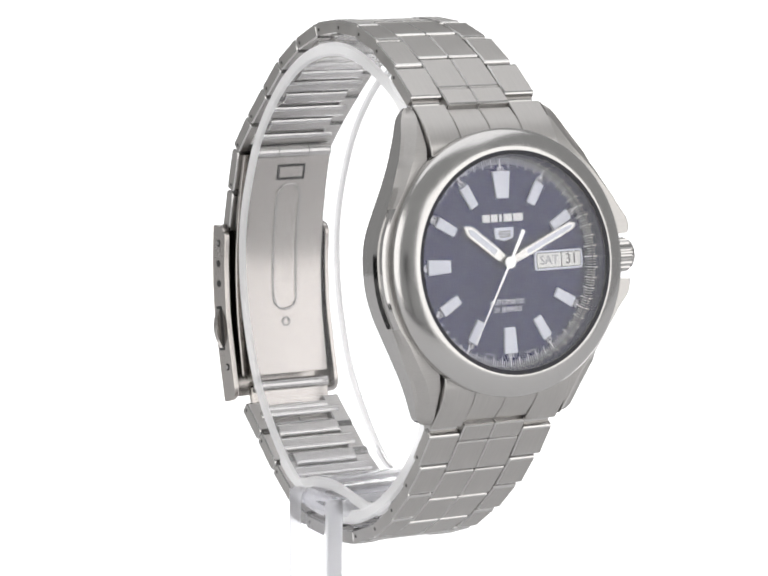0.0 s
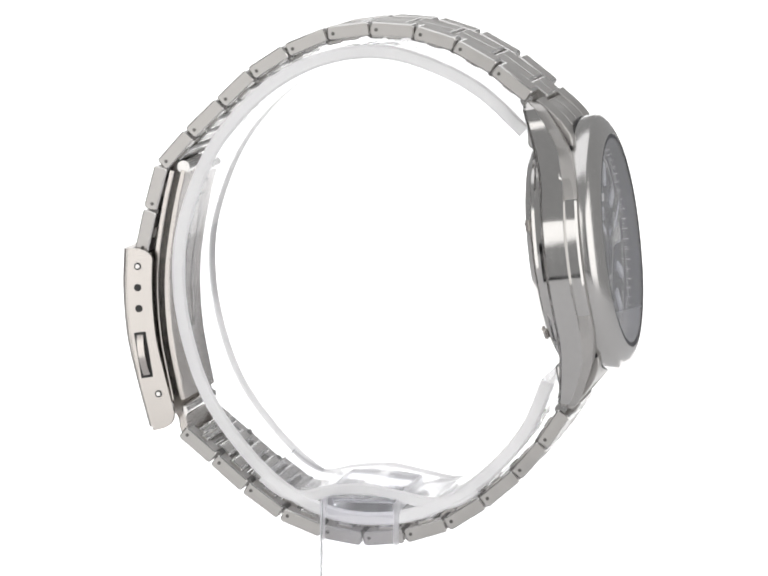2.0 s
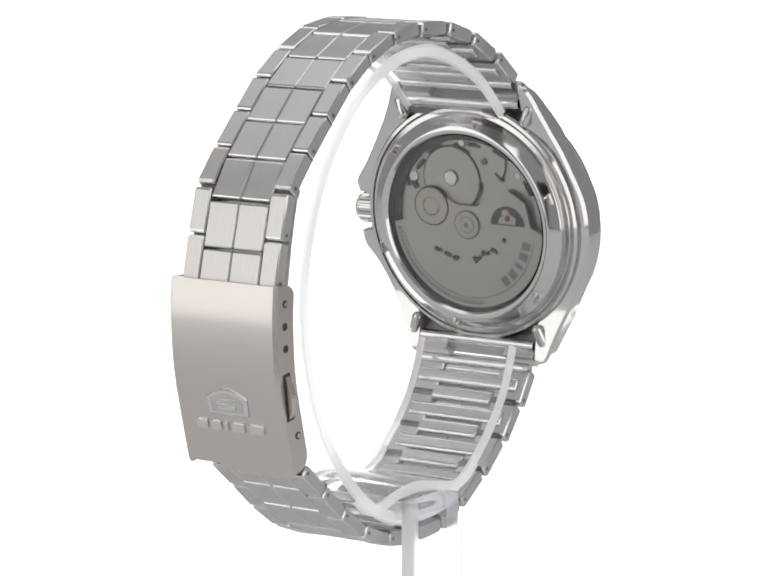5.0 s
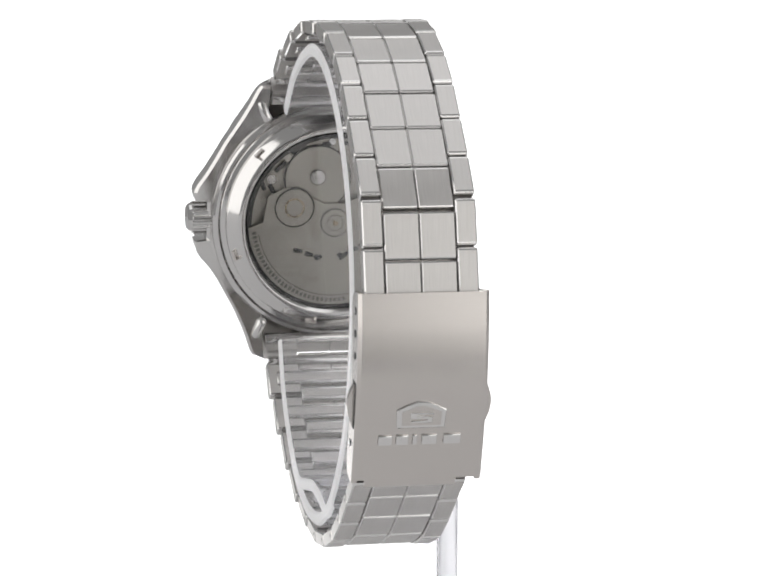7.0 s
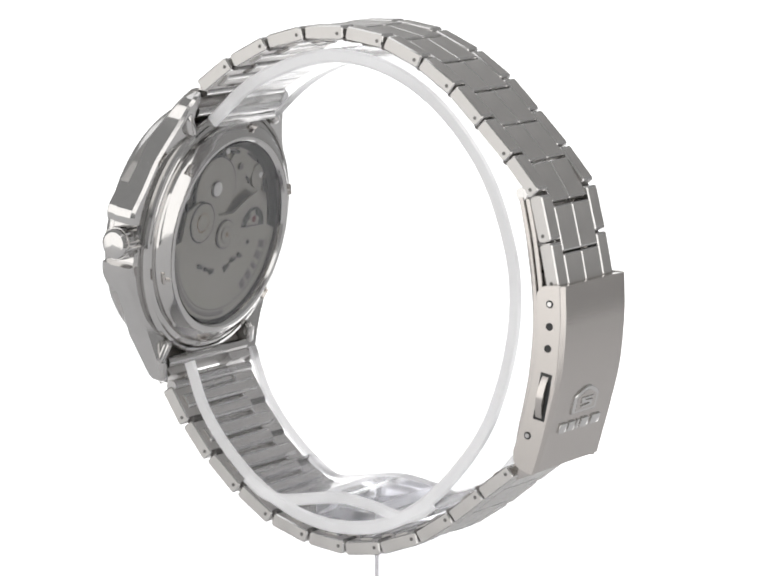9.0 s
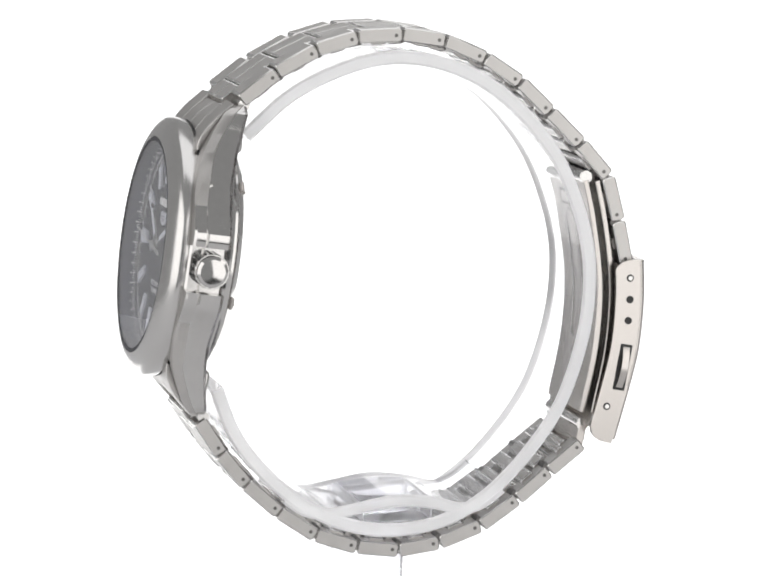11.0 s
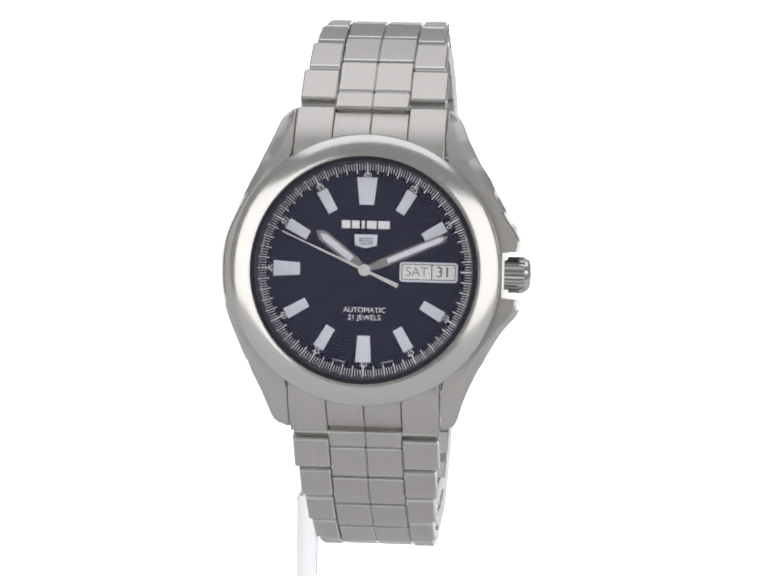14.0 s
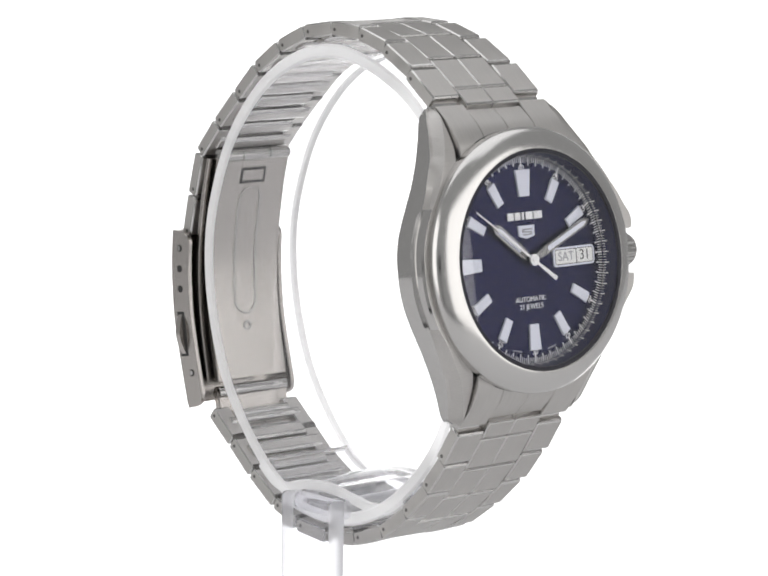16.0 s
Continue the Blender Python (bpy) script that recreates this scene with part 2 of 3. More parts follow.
def case_half(bm, side):
    """One flank of the case with its two lugs."""
    if side < 0:
        edge = [(-21.3, 10.9), (-20.9, 11.9), (-19.9, 12.8), (-15.3, 14.5), (-9.9, 16.8), (-4.5, 18.75), (0, 19.25), (4.1, 18.8), (8.1, 17.2),
                (13.3, 14.9), (16.5, 13.7), (19.6, 12.6), (21.0, 11.7), (21.6, 10.9)]
    else:
        edge = [(-21.3, 10.9), (-20.9, 11.9), (-19.9, 12.6), (-15.7, 13.9), (-12.4, 15.2), (-8.0, 17.6), (-5.4, 19.7), (-3.4, 20.2), (-3.25, 18.4),
                (2.75, 18.4), (2.9, 20.2), (4.6, 20.3), (7.4, 18.5), (11.5, 16.3), (15.5, 14.3), (19.6, 12.6), (21.0, 11.7), (21.6, 10.9)]
    cuts = [edge] if side < 0 else [edge[:8], edge[8:10], edge[10:]]
    edge = sorted((float(q[0]), float(q[1])) for cut in cuts for q in (glide(cut, 6) if len(cut) > 2 else cut))
    ev, eu = zip(*edge)
    vs = sorted(set(np.round(np.linspace(-21.3, 21.6, 84), 3)) | {v for cut in cuts for v in (cut[0][0], cut[-1][0])})
    rings = []
    for v in vs:
        a = abs(v)
        uo = float(np.interp(v, ev, eu)) + (0.42 if side < 0 else 0.62) * min(max((18.0 - a) / 6.0, 0), 1)
        uo -= 0.15 * min(max((a - 7.0) / 5.0, 0), 1)
        ui = 10.35 if a > 16.2 else 10.35 + (16.2 - a) * 0.25
        s = max(a - 9.0, 0) / 13.0
        wt = 0.35 - 5.0 * s ** 1.7
        s = max(a - 11.0, 0) / 10.5
        wb = -4.75 - 2.15 * s ** 1.3
        if a > 20.6:
            k = (a - 20.6) / 1.0
            wt, wb = wt - 0.5 * k, wb + 0.4 * k
        c = 0.3
        d = 0.5 * min(max((14.0 - a) / 4.0, 0), 1)   # step under the bezel
        ws = min(-1.55, wt - 0.7)
        e = 1.5 * min(max((a - 8.0) / 7.0, 0), 1)   # wide brushed slope on the lugs
        ws -= 0.45 * e
        sect = [(ui, wt), (max(uo - d - c - e, ui + 0.1), wt), (uo - d - 0.35 * e, wt - c - 0.5 * e), (uo - d, ws + 0.3), (uo, ws), (uo, wb + 0.45), (uo - 0.45, wb), (ui, wb)]
        rings.append([bm.verts.new((side * u, v, w)) for u, w in sect])
    for a, b in zip(rings, rings[1:]):
        for k in range(8):
            f = bm.faces.new((a[k], a[(k + 1) % 8], b[(k + 1) % 8], b[k]))
            f.material_index = 1 if 2 < k < 7 or (0 < k and abs((a[0].co.y + b[0].co.y) / 2) < 8.0) else 0
    bm.faces.new(rings[0])
    bm.faces.new(rings[-1])


def build_head(watch):
    bm = bmesh.new()
    case_half(bm, -1)
    case_half(bm, 1)
    lathe(bm, [(17.2, -4.6), (17.2, 0.3), (14.6, 0.3), (14.6, -4.6)], 96)
    part("case", bm, [brushed_along, flank], watch, "brushed steel case with polished flanks and four lugs", CASE_M)

    bm = bmesh.new()
    lathe(bm, [(17.3, -0.9), (17.85, -0.75), (18.05, -0.35), (18.15, 1.1), (18.06, 1.42), (17.8, 1.75), (17.35, 2.12), (16.8, 2.47), (16.2, 2.77), (15.7, 2.97), (15.35, 3.07), (15.12, 3.08),
               (15.05, 2.95), (14.85, 2.4), (14.85, 0.0), (17.0, 0.0)], 160)
    part("bezel", bm, bezel_steel, watch, "smooth polished steel bezel", CASE_M)

    bm = bmesh.new()
    lathe(bm, [(14.84, 2.5), (14.1, 0.25), (14.1, 0.0), (14.84, 0.0)], 128)
    part("chapter_ring", bm, navy_ring, watch, "dark navy sloping inner ring", CASE_M)

    bm = bmesh.new()
    lathe(bm, [(15.06, 2.9), (15.06, 3.06), (14.55, 3.04), (14.5, 2.5), (14.84, 2.45)], 128)
    part("gasket", bm, black_ring, watch, "thin black gasket round the glass", CASE_M)
    # thin dark ring: the shade in the seam, put into colour
    bm = bmesh.new()
    lathe(bm, [(17.2, -0.95), (17.2, -0.7), (18.0, -0.72), (18.0, -0.95)], 128)
    part("bezel_seam_shade", bm, recess_shade, watch, "dark ring that stands for shade under the bezel", CASE_M)

    bm = bmesh.new()
    disc(bm, 0, 0, 14.56, 2.5, 3.02, 128)
    pane = part("crystal", bm, glass, watch, "flat clear mineral glass", CASE_M)
    pane.visible_shadow = False

    # dial with its applied and printed marks
    bm = bmesh.new()
    disc(bm, 0, 0, 14.75, -0.4, 0.0, 128)
    dial = part("dial", bm, navy, watch, "dark navy blue sunray dial", CASE_M)
    for h in range(12):
        if h == 3:
            continue
        wide, narrow, r1, r0 = (2.75, 1.9, 12.35, 8.7) if h == 0 else (2.1, 1.65, 12.3, 8.75) if h in (6, 9) else (1.5, 1.3, 12.1, 8.9)
        bm = bmesh.new()
        prism(bm, [(-wide / 2, r1), (-narrow / 2, r0), (narrow / 2, r0), (wide / 2, r1)], 0.0, 0.32, 0.06)
        part("hour_marker", bm, lume, dial, "", mm(pose(0, 0, 0.004, 0, 0, -30 * h)))
    bm = bmesh.new()
    for i in range(240):
        a = math.tau * i / 240
        long = 1.3 if i % 20 == 0 else 1.15 if i % 4 == 0 else 0.75
        thick = 0.22 if i % 20 == 0 else 0.15 if i % 4 == 0 else 0.1
        prism(bm, [(-thick / 2, 14.05), (-thick / 2, 14.05 - long), (thick / 2, 14.05 - long), (thick / 2, 14.05)], 0.006, 0.02)
        bmesh.ops.rotate(bm, verts=bm.verts[-8:], cent=(0, 0, 0), matrix=Matrix.Rotation(-a, 3, "Z"))
    for i in range(240):   # the marks run up the sloping ring
        a = math.tau * i / 240
        h, up = (0.09 / 14.4, 0.75) if i % 4 == 0 else (0.05 / 14.4, 0.4)
        quad = [(14.06, 0.29, -h), (14.06, 0.29, h), (14.06 + 0.32 * up, 0.29 + up, h), (14.06 + 0.32 * up, 0.29 + up, -h)]
        bm.faces.new([bm.verts.new((r * math.sin(a + b), r * math.cos(a + b), w)) for r, w, b in quad])
    tagged(part("minute_track", bm, white_print, dial, "fine white printed minute track"), kind="stuff")
    for k in range(12):
        if k == 3:
            continue
        a = radians(30 * k)
        r = 12.55
        flip = 180 if 3 < k < 9 else 0
        lettering("minute_numeral", "60" if k == 0 else "%02d" % (5 * k), 1.1, white_print, dial,
                  mm(pose(r * math.sin(a), r * math.cos(a), 0.03, 0, 0, -30 * k + flip)))
    # the maker's name as plain blocks, the badge below it as a plain shield
    for x, w in ((-2.72, 1.15), (-1.42, 1.05), (-0.42, 0.42), (0.72, 1.3), (2.35, 1.55)):
        bm = bmesh.new()
        block(bm, w, 1.05, 0.2, Matrix.Translation((x, 6.05, 0.1)), 0.06, 1)
        part("name_block", bm, white_print, dial)
    bm = bmesh.new()
    prism(bm, [(-1.55, 4.75), (-1.45, 3.3), (0, 2.9), (1.45, 3.3), (1.55, 4.75)], 0.004, 0.22, 0.08)
    badge = part("shield_badge", bm, lume, dial, "small pale shield-shaped badge")
    bm = bmesh.new()
    prism(bm, [(-0.9, 4.3), (-0.9, 3.75), (0.55, 3.75), (0.55, 3.6), (-0.85, 3.6), (-0.6, 3.35), (0.9, 3.45), (0.9, 3.95), (-0.5, 3.95), (-0.5, 4.1), (0.95, 4.1), (0.95, 4.3)],
          0.223, 0.26)
    part("badge_mark", bm, grey_print, badge)
    lettering("automatic_print", "AUTOMATIC", 0.98, white_print, dial, mm(pose(0, -5.35, 0.02)))
    lettering("jewels_print", "21 JEWELS", 0.98, white_print, dial, mm(pose(0, -6.35, 0.02)))
    for x in (-3.3, 3.2):
        bm = bmesh.new()
        block(bm, 1.7, 0.2, 0.01, pose(x, -12.15, 0.01, 0, 0, 14 if x > 0 else -14))
        part("fine_print", bm, grey_print, dial)

    # day and date window
    def rounded(u0, u1, v0, v1, r, n=5):
        pts = []
        for cx, cy, a0 in ((u1 - r, v1 - r, 0), (u0 + r, v1 - r, 90), (u0 + r, v0 + r, 180), (u1 - r, v0 + r, 270)):
            pts += [(cx + r * math.cos(radians(a0 + 90 * k / n)), cy + r * math.sin(radians(a0 + 90 * k / n))) for k in range(n + 1)]
        return pts
    bm = bmesh.new()
    prism(bm, rounded(4.6, 12.35, -1.42, 1.22, 0.45), 0.004, 0.24, 0.1)
    frame_ob = part("date_window", bm, lume, dial, "rounded silver day-date window frame")
    bm = bmesh.new()
    prism(bm, rounded(4.88, 12.07, -1.16, 0.96, 0.25), 0.243, 0.252)
    part("window_border", bm, dark_print, frame_ob)
    for u0, u1 in ((4.98, 8.82), (8.97, 11.97)):
        bm = bmesh.new()
        prism(bm, rounded(u0, u1, -1.06, 0.86, 0.15), 0.255, 0.262)
        part("calendar_disc", bm, card, frame_ob)
    lettering("day_print", "SAT", 1.75, grey_print, frame_ob, mm(pose(6.9, -0.1, 0.28)), depth=0.008)
    lettering("date_print", "31", 2.0, dark_print, frame_ob, mm(pose(10.45, -0.1, 0.28)), depth=0.008)

    # hands
    def hand(name, length, width, w, angle, label):
        bm = bmesh.new()
        prism(bm, [(-0.35, 0), (-width / 2, length * 0.22), (-width / 2, length - width * 0.75), (0, length), (width / 2, length - width * 0.75),
                   (width / 2, length * 0.22), (0.35, 0)], 0, 0.16, 0.04)
        disc(bm, 0, 0, 0.75, 0, 0.16, 24)
        h = part(name, bm, polished, watch, label, CASE_M @ mm(pose(0, 0, w, 0, 0, -angle)))
        bm = bmesh.new()
        prism(bm, [(-width * 0.27, length * 0.27), (-width * 0.27, length - width * 1.05), (0, length - width * 0.55), (width * 0.27, length - width * 1.05),
                   (width * 0.27, length * 0.27)], 0.163, 0.18)
        part("lume_fill", bm, lume, h)
    hand("hour_hand", 8.5, 1.5, 0.55, 308.3, "pointed steel hour hand with pale lume")
    hand("minute_hand", 12.1, 1.2, 0.85, 66.8, "long pointed steel minute hand with pale lume")
    bm = bmesh.new()
    prism(bm, [(-0.16, 0), (-0.07, 12.2), (0.07, 12.2), (0.16, 0)], 0, 0.1)
    prism(bm, [(-0.16, 0), (0.16, 0), (0.3, -4.9), (-0.3, -4.9)], 0.0, 0.1)
    disc(bm, 0, 0, 0.8, -0.05, 0.2, 28)
    disc(bm, 0, 0, 0.35, 0.2, 0.32, 20)
    second = part("second_hand", bm, silver, watch, "thin steel second hand with a broad tail", CASE_M)

    # crown
    bm = bmesh.new()
    n = 72
    out = []
    for i in range(n):
        a = math.tau * i / n
        r = 2.42 if (i // 2) % 2 else 2.22
        out.append((r * math.cos(a), r * math.sin(a)))
    prism(bm, out, 18.3, 21.2, 0.12)
    lathe(bm, [(2.2, 21.2), (2.1, 21.6), (1.7, 21.85), (0.8, 21.95), (0.02, 21.98), (0.02, 20.0), (1.0, 20.0)], 40)
    lathe(bm, [(1.5, 16.5), (1.5, 18.4), (0.1, 18.4), (0.1, 16.5)], 32)
    part("crown", bm, polished, watch, "fluted steel winding crown", CASE_M @ mm(pose(0, -0.15, -2.5, 0, 90, 0)), sharp=25)

    # case back with display glass
    bm = bmesh.new()
    lathe(bm, [(17.5, -4.5), (17.5, -5.5), (17.2, -5.8), (16.5, -5.9), (16.4, -6.5), (16.0, -6.95), (15.3, -7.25), (14.95, -7.6), (14.4, -7.78), (13.95, -7.7),
               (13.6, -7.3), (13.5, -5.0), (14.5, -4.5)], 128)
    back = part("case_back", bm, polished, watch, "polished steel case back ring around a display window", CASE_M)
    for k in range(6):
        bm = bmesh.new()
        block(bm, 1.7, 1.3, 0.5, Matrix.Rotation(radians(60 * k + 12), 4, "Z") @ pose(0, 15.7, -6.95, -38, 0, 0), 0.1, 1)
        block(bm, 0.35, 1.32, 0.56, Matrix.Rotation(radians(60 * k + 12), 4, "Z") @ pose(0.45, 15.0, -7.25, -32, 0, 0), 0.05, 1)
        part("key_notch", bm, satin, back)
    bm = bmesh.new()
    lathe(bm, [(18.2, -4.8), (18.3, -5.35), (18.0, -5.75), (17.55, -5.8), (17.5, -4.8)], 128)
    part("back_rim", bm, flank, back, "polished ledge round the case back")
    bm = bmesh.new()
    disc(bm, 0, 0, 13.55, -7.4, -6.95, 96)
    pane = part("back_glass", bm, glass, back, "clear display window")
    pane.visible_shadow = False
    bm = bmesh.new()
    disc(bm, 0, 0, 13.5, -5.2, -4.6, 96)
    part("movement_plate", bm, plated, back, "grey plated movement with swinging weight")
    bm = bmesh.new()
    half = [(13.1 * math.cos(radians(a)), 13.1 * math.sin(radians(a))) for a in range(184, 357, 4)]
    half += [(10.9, -0.2), (10.2, 3.9), (7.4, 5.2), (4.2, 3.9), (1.7, 2.6), (-1.7, 2.6), (-4.3, 4.1), (-7.5, 5.4), (-10.3, 3.6), (-11.0, 0.0)]
    prism(bm, half, -6.35, -5.95, 0.12)
    rotor = part("rotor", bm, plated, back, "half-round swinging weight")
    # dark ring: shade at the rim of the movement put into colour
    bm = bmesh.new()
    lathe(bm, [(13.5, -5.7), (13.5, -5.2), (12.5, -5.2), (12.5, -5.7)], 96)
    part("movement_shade_ring", bm, recess_shade, back, "dark ring that stands for shade round the movement")
    bm = bmesh.new()   # engraved groove near the rim of the weight
    groove = [(r * math.cos(radians(a)), r * math.sin(radians(a))) for r, span in ((11.75, range(190, 351, 5)), (11.6, range(350, 189, -5))) for a in span]
    prism(bm, groove, -6.375, -6.35)
    part("groove", bm, gap_and_mark_dark, rotor)
    # the gap discs are solid; their dark colour is the shade between parts
    for u, v, r, w0, w1, mat, name in ((0, -0.3, 2.25, -6.5, -6.3, gap_and_mark_dark, "bearing_gap_shade"), (0, -0.3, 2.0, -6.62, -6.3, plated, "bearing"),
                                       (0, -0.3, 1.3, -6.64, -6.55, gap_and_mark_dark, "bearing_gap_shade"), (0, -0.3, 1.15, -6.72, -6.55, plated, "bearing_cap"),
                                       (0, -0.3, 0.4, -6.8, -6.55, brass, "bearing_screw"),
                                       (6.2, 2.1, 3.05, -6.42, -5.2, recess_shade, "wheel_gap_shade"), (6.2, 2.1, 2.8, -6.5, -5.2, plated, "gear_wheel"),
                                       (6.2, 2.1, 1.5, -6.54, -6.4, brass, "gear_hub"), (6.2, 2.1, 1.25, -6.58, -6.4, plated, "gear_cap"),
                                       (2.7, 6.4, 5.1, -5.7, -5.2, recess_shade, "bridge_gap_shade"), (2.7, 6.4, 4.85, -5.8, -5.2, plated, "barrel_bridge"),
                                       (2.7, 6.6, 1.25, -5.95, -5.7, gap_and_mark_dark, "screw_seat"), (2.7, 6.6, 1.05, -6.1, -5.7, polished, "screw_head"),
                                       (-3.6, 9.2, 3.2, -5.6, -5.2, plated, "bridge"), (-3.2, 9.4, 0.5, -5.8, -5.5, gap_and_mark_dark, "screw_head"),
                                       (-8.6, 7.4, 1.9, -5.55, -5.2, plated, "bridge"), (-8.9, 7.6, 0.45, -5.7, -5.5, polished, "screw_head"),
                                       (-6.3, -2.2, 0.4, -6.42, -6.3, recess_shade, "dark_dot"), (9.6, 6.3, 0.7, -5.6, -5.2, polished, "screw_head"),
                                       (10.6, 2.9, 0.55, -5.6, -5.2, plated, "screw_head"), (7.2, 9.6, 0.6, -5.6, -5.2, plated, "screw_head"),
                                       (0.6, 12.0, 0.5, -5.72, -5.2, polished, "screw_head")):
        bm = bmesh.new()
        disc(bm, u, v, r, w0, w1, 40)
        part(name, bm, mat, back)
    # half-round dark plate over the balance, the opening's shade put in its colour
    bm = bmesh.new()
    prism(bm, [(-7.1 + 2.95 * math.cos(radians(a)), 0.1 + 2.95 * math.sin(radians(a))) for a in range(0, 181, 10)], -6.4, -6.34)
    part("balance_opening_shade", bm, recess_shade, back)
    bm = bmesh.new()
    prism(bm, [(-8.4, 0.35), (-5.6, 0.35), (-5.5, 0.9), (-6.3, 1.5), (-6.1, 2.3), (-7.2, 2.6), (-7.5, 1.8), (-8.6, 1.3)], -6.46, -6.4, 0.02)
    part("balance_cock", bm, plated, back)
    bm = bmesh.new()
    disc(bm, -7.2, 1.2, 0.5, -6.5, -6.45, 20)
    part("jewel", bm, ruby, back)
    # dark blocks laid on the weight, coloured as the shade inside its openings
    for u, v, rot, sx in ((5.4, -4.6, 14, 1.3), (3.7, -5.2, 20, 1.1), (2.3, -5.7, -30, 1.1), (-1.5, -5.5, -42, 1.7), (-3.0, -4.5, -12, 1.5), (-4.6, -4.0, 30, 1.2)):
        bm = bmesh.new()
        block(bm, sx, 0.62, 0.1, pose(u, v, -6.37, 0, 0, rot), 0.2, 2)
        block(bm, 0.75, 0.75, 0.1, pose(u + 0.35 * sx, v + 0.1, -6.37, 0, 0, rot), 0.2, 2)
        part("cut_out_shade", bm, recess_shade, back)
    # more dark blocks, coloured as the shade in gaps between the plates
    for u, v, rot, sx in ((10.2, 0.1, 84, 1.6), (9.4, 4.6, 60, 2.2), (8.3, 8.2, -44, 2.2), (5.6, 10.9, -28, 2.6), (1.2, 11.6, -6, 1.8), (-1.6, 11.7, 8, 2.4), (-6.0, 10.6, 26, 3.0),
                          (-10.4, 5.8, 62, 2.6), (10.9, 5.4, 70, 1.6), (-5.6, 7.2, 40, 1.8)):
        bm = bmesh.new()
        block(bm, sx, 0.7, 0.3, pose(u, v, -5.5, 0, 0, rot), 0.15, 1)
        part("cut_out_shade", bm, recess_shade, back)
    for k in range(5):   # maker's name on the weight, as plain bars
        a = radians(196 + 9.5 * k)
        bm = bmesh.new()
        block(bm, 0.7 if k == 2 else 1.25, 1.5, 0.05, pose(10.5 * math.cos(a), 10.5 * math.sin(a), -6.37, 0, 0, math.degrees(a) + 90), 0.02, 1)
        part("name_block", bm, gap_and_mark_dark, back)
    for k in range(30):  # fine engraving round the rim, as plain bars
        a = radians(262 + 3.1 * k)
        bm = bmesh.new()
        block(bm, 0.42, 0.62, 0.04, pose(12.35 * math.cos(a), 12.35 * math.sin(a), -6.37, 0, 0, math.degrees(a) + 90))
        part("engraving", bm, gap_and_mark_dark, back)
    # rounded feet at the roots of the lugs, and the barrels of the spring bars
    for su in (-1, 1):
        for sv in (-1, 1):
            bm = bmesh.new()
            block(bm, 1.6, 3.6, 1.6, pose(su * 11.0, sv * 16.8, -5.7, sv * 8, 0, -su * sv * 20), 0.7, 3)
            part("lug_foot", bm, flank, watch, "", CASE_M)
    return second


def link_pose(a, b):
    a, b = np.array(a), np.array(b)
    t = (b - a) / np.linalg.norm(b - a)
    c = (a + b) / 2
    return Matrix(((1, 0, 0, 0), (0, t[0], -t[1], c[0]), (0, t[1], t[0], c[1]), (0, 0, 0, 1))), float(np.linalg.norm(b - a))


def along(pins, s):
    i = min(max(int(math.floor(s)), 0), len(pins) - 2)
    f = s - i
    return tuple(np.array(pins[i]) * (1 - f) + np.array(pins[i + 1]) * f)


SHIFT = 0.27   # the centre links sit this part of a link further from the case
MID = 5.05     # half the width of the two centre rows


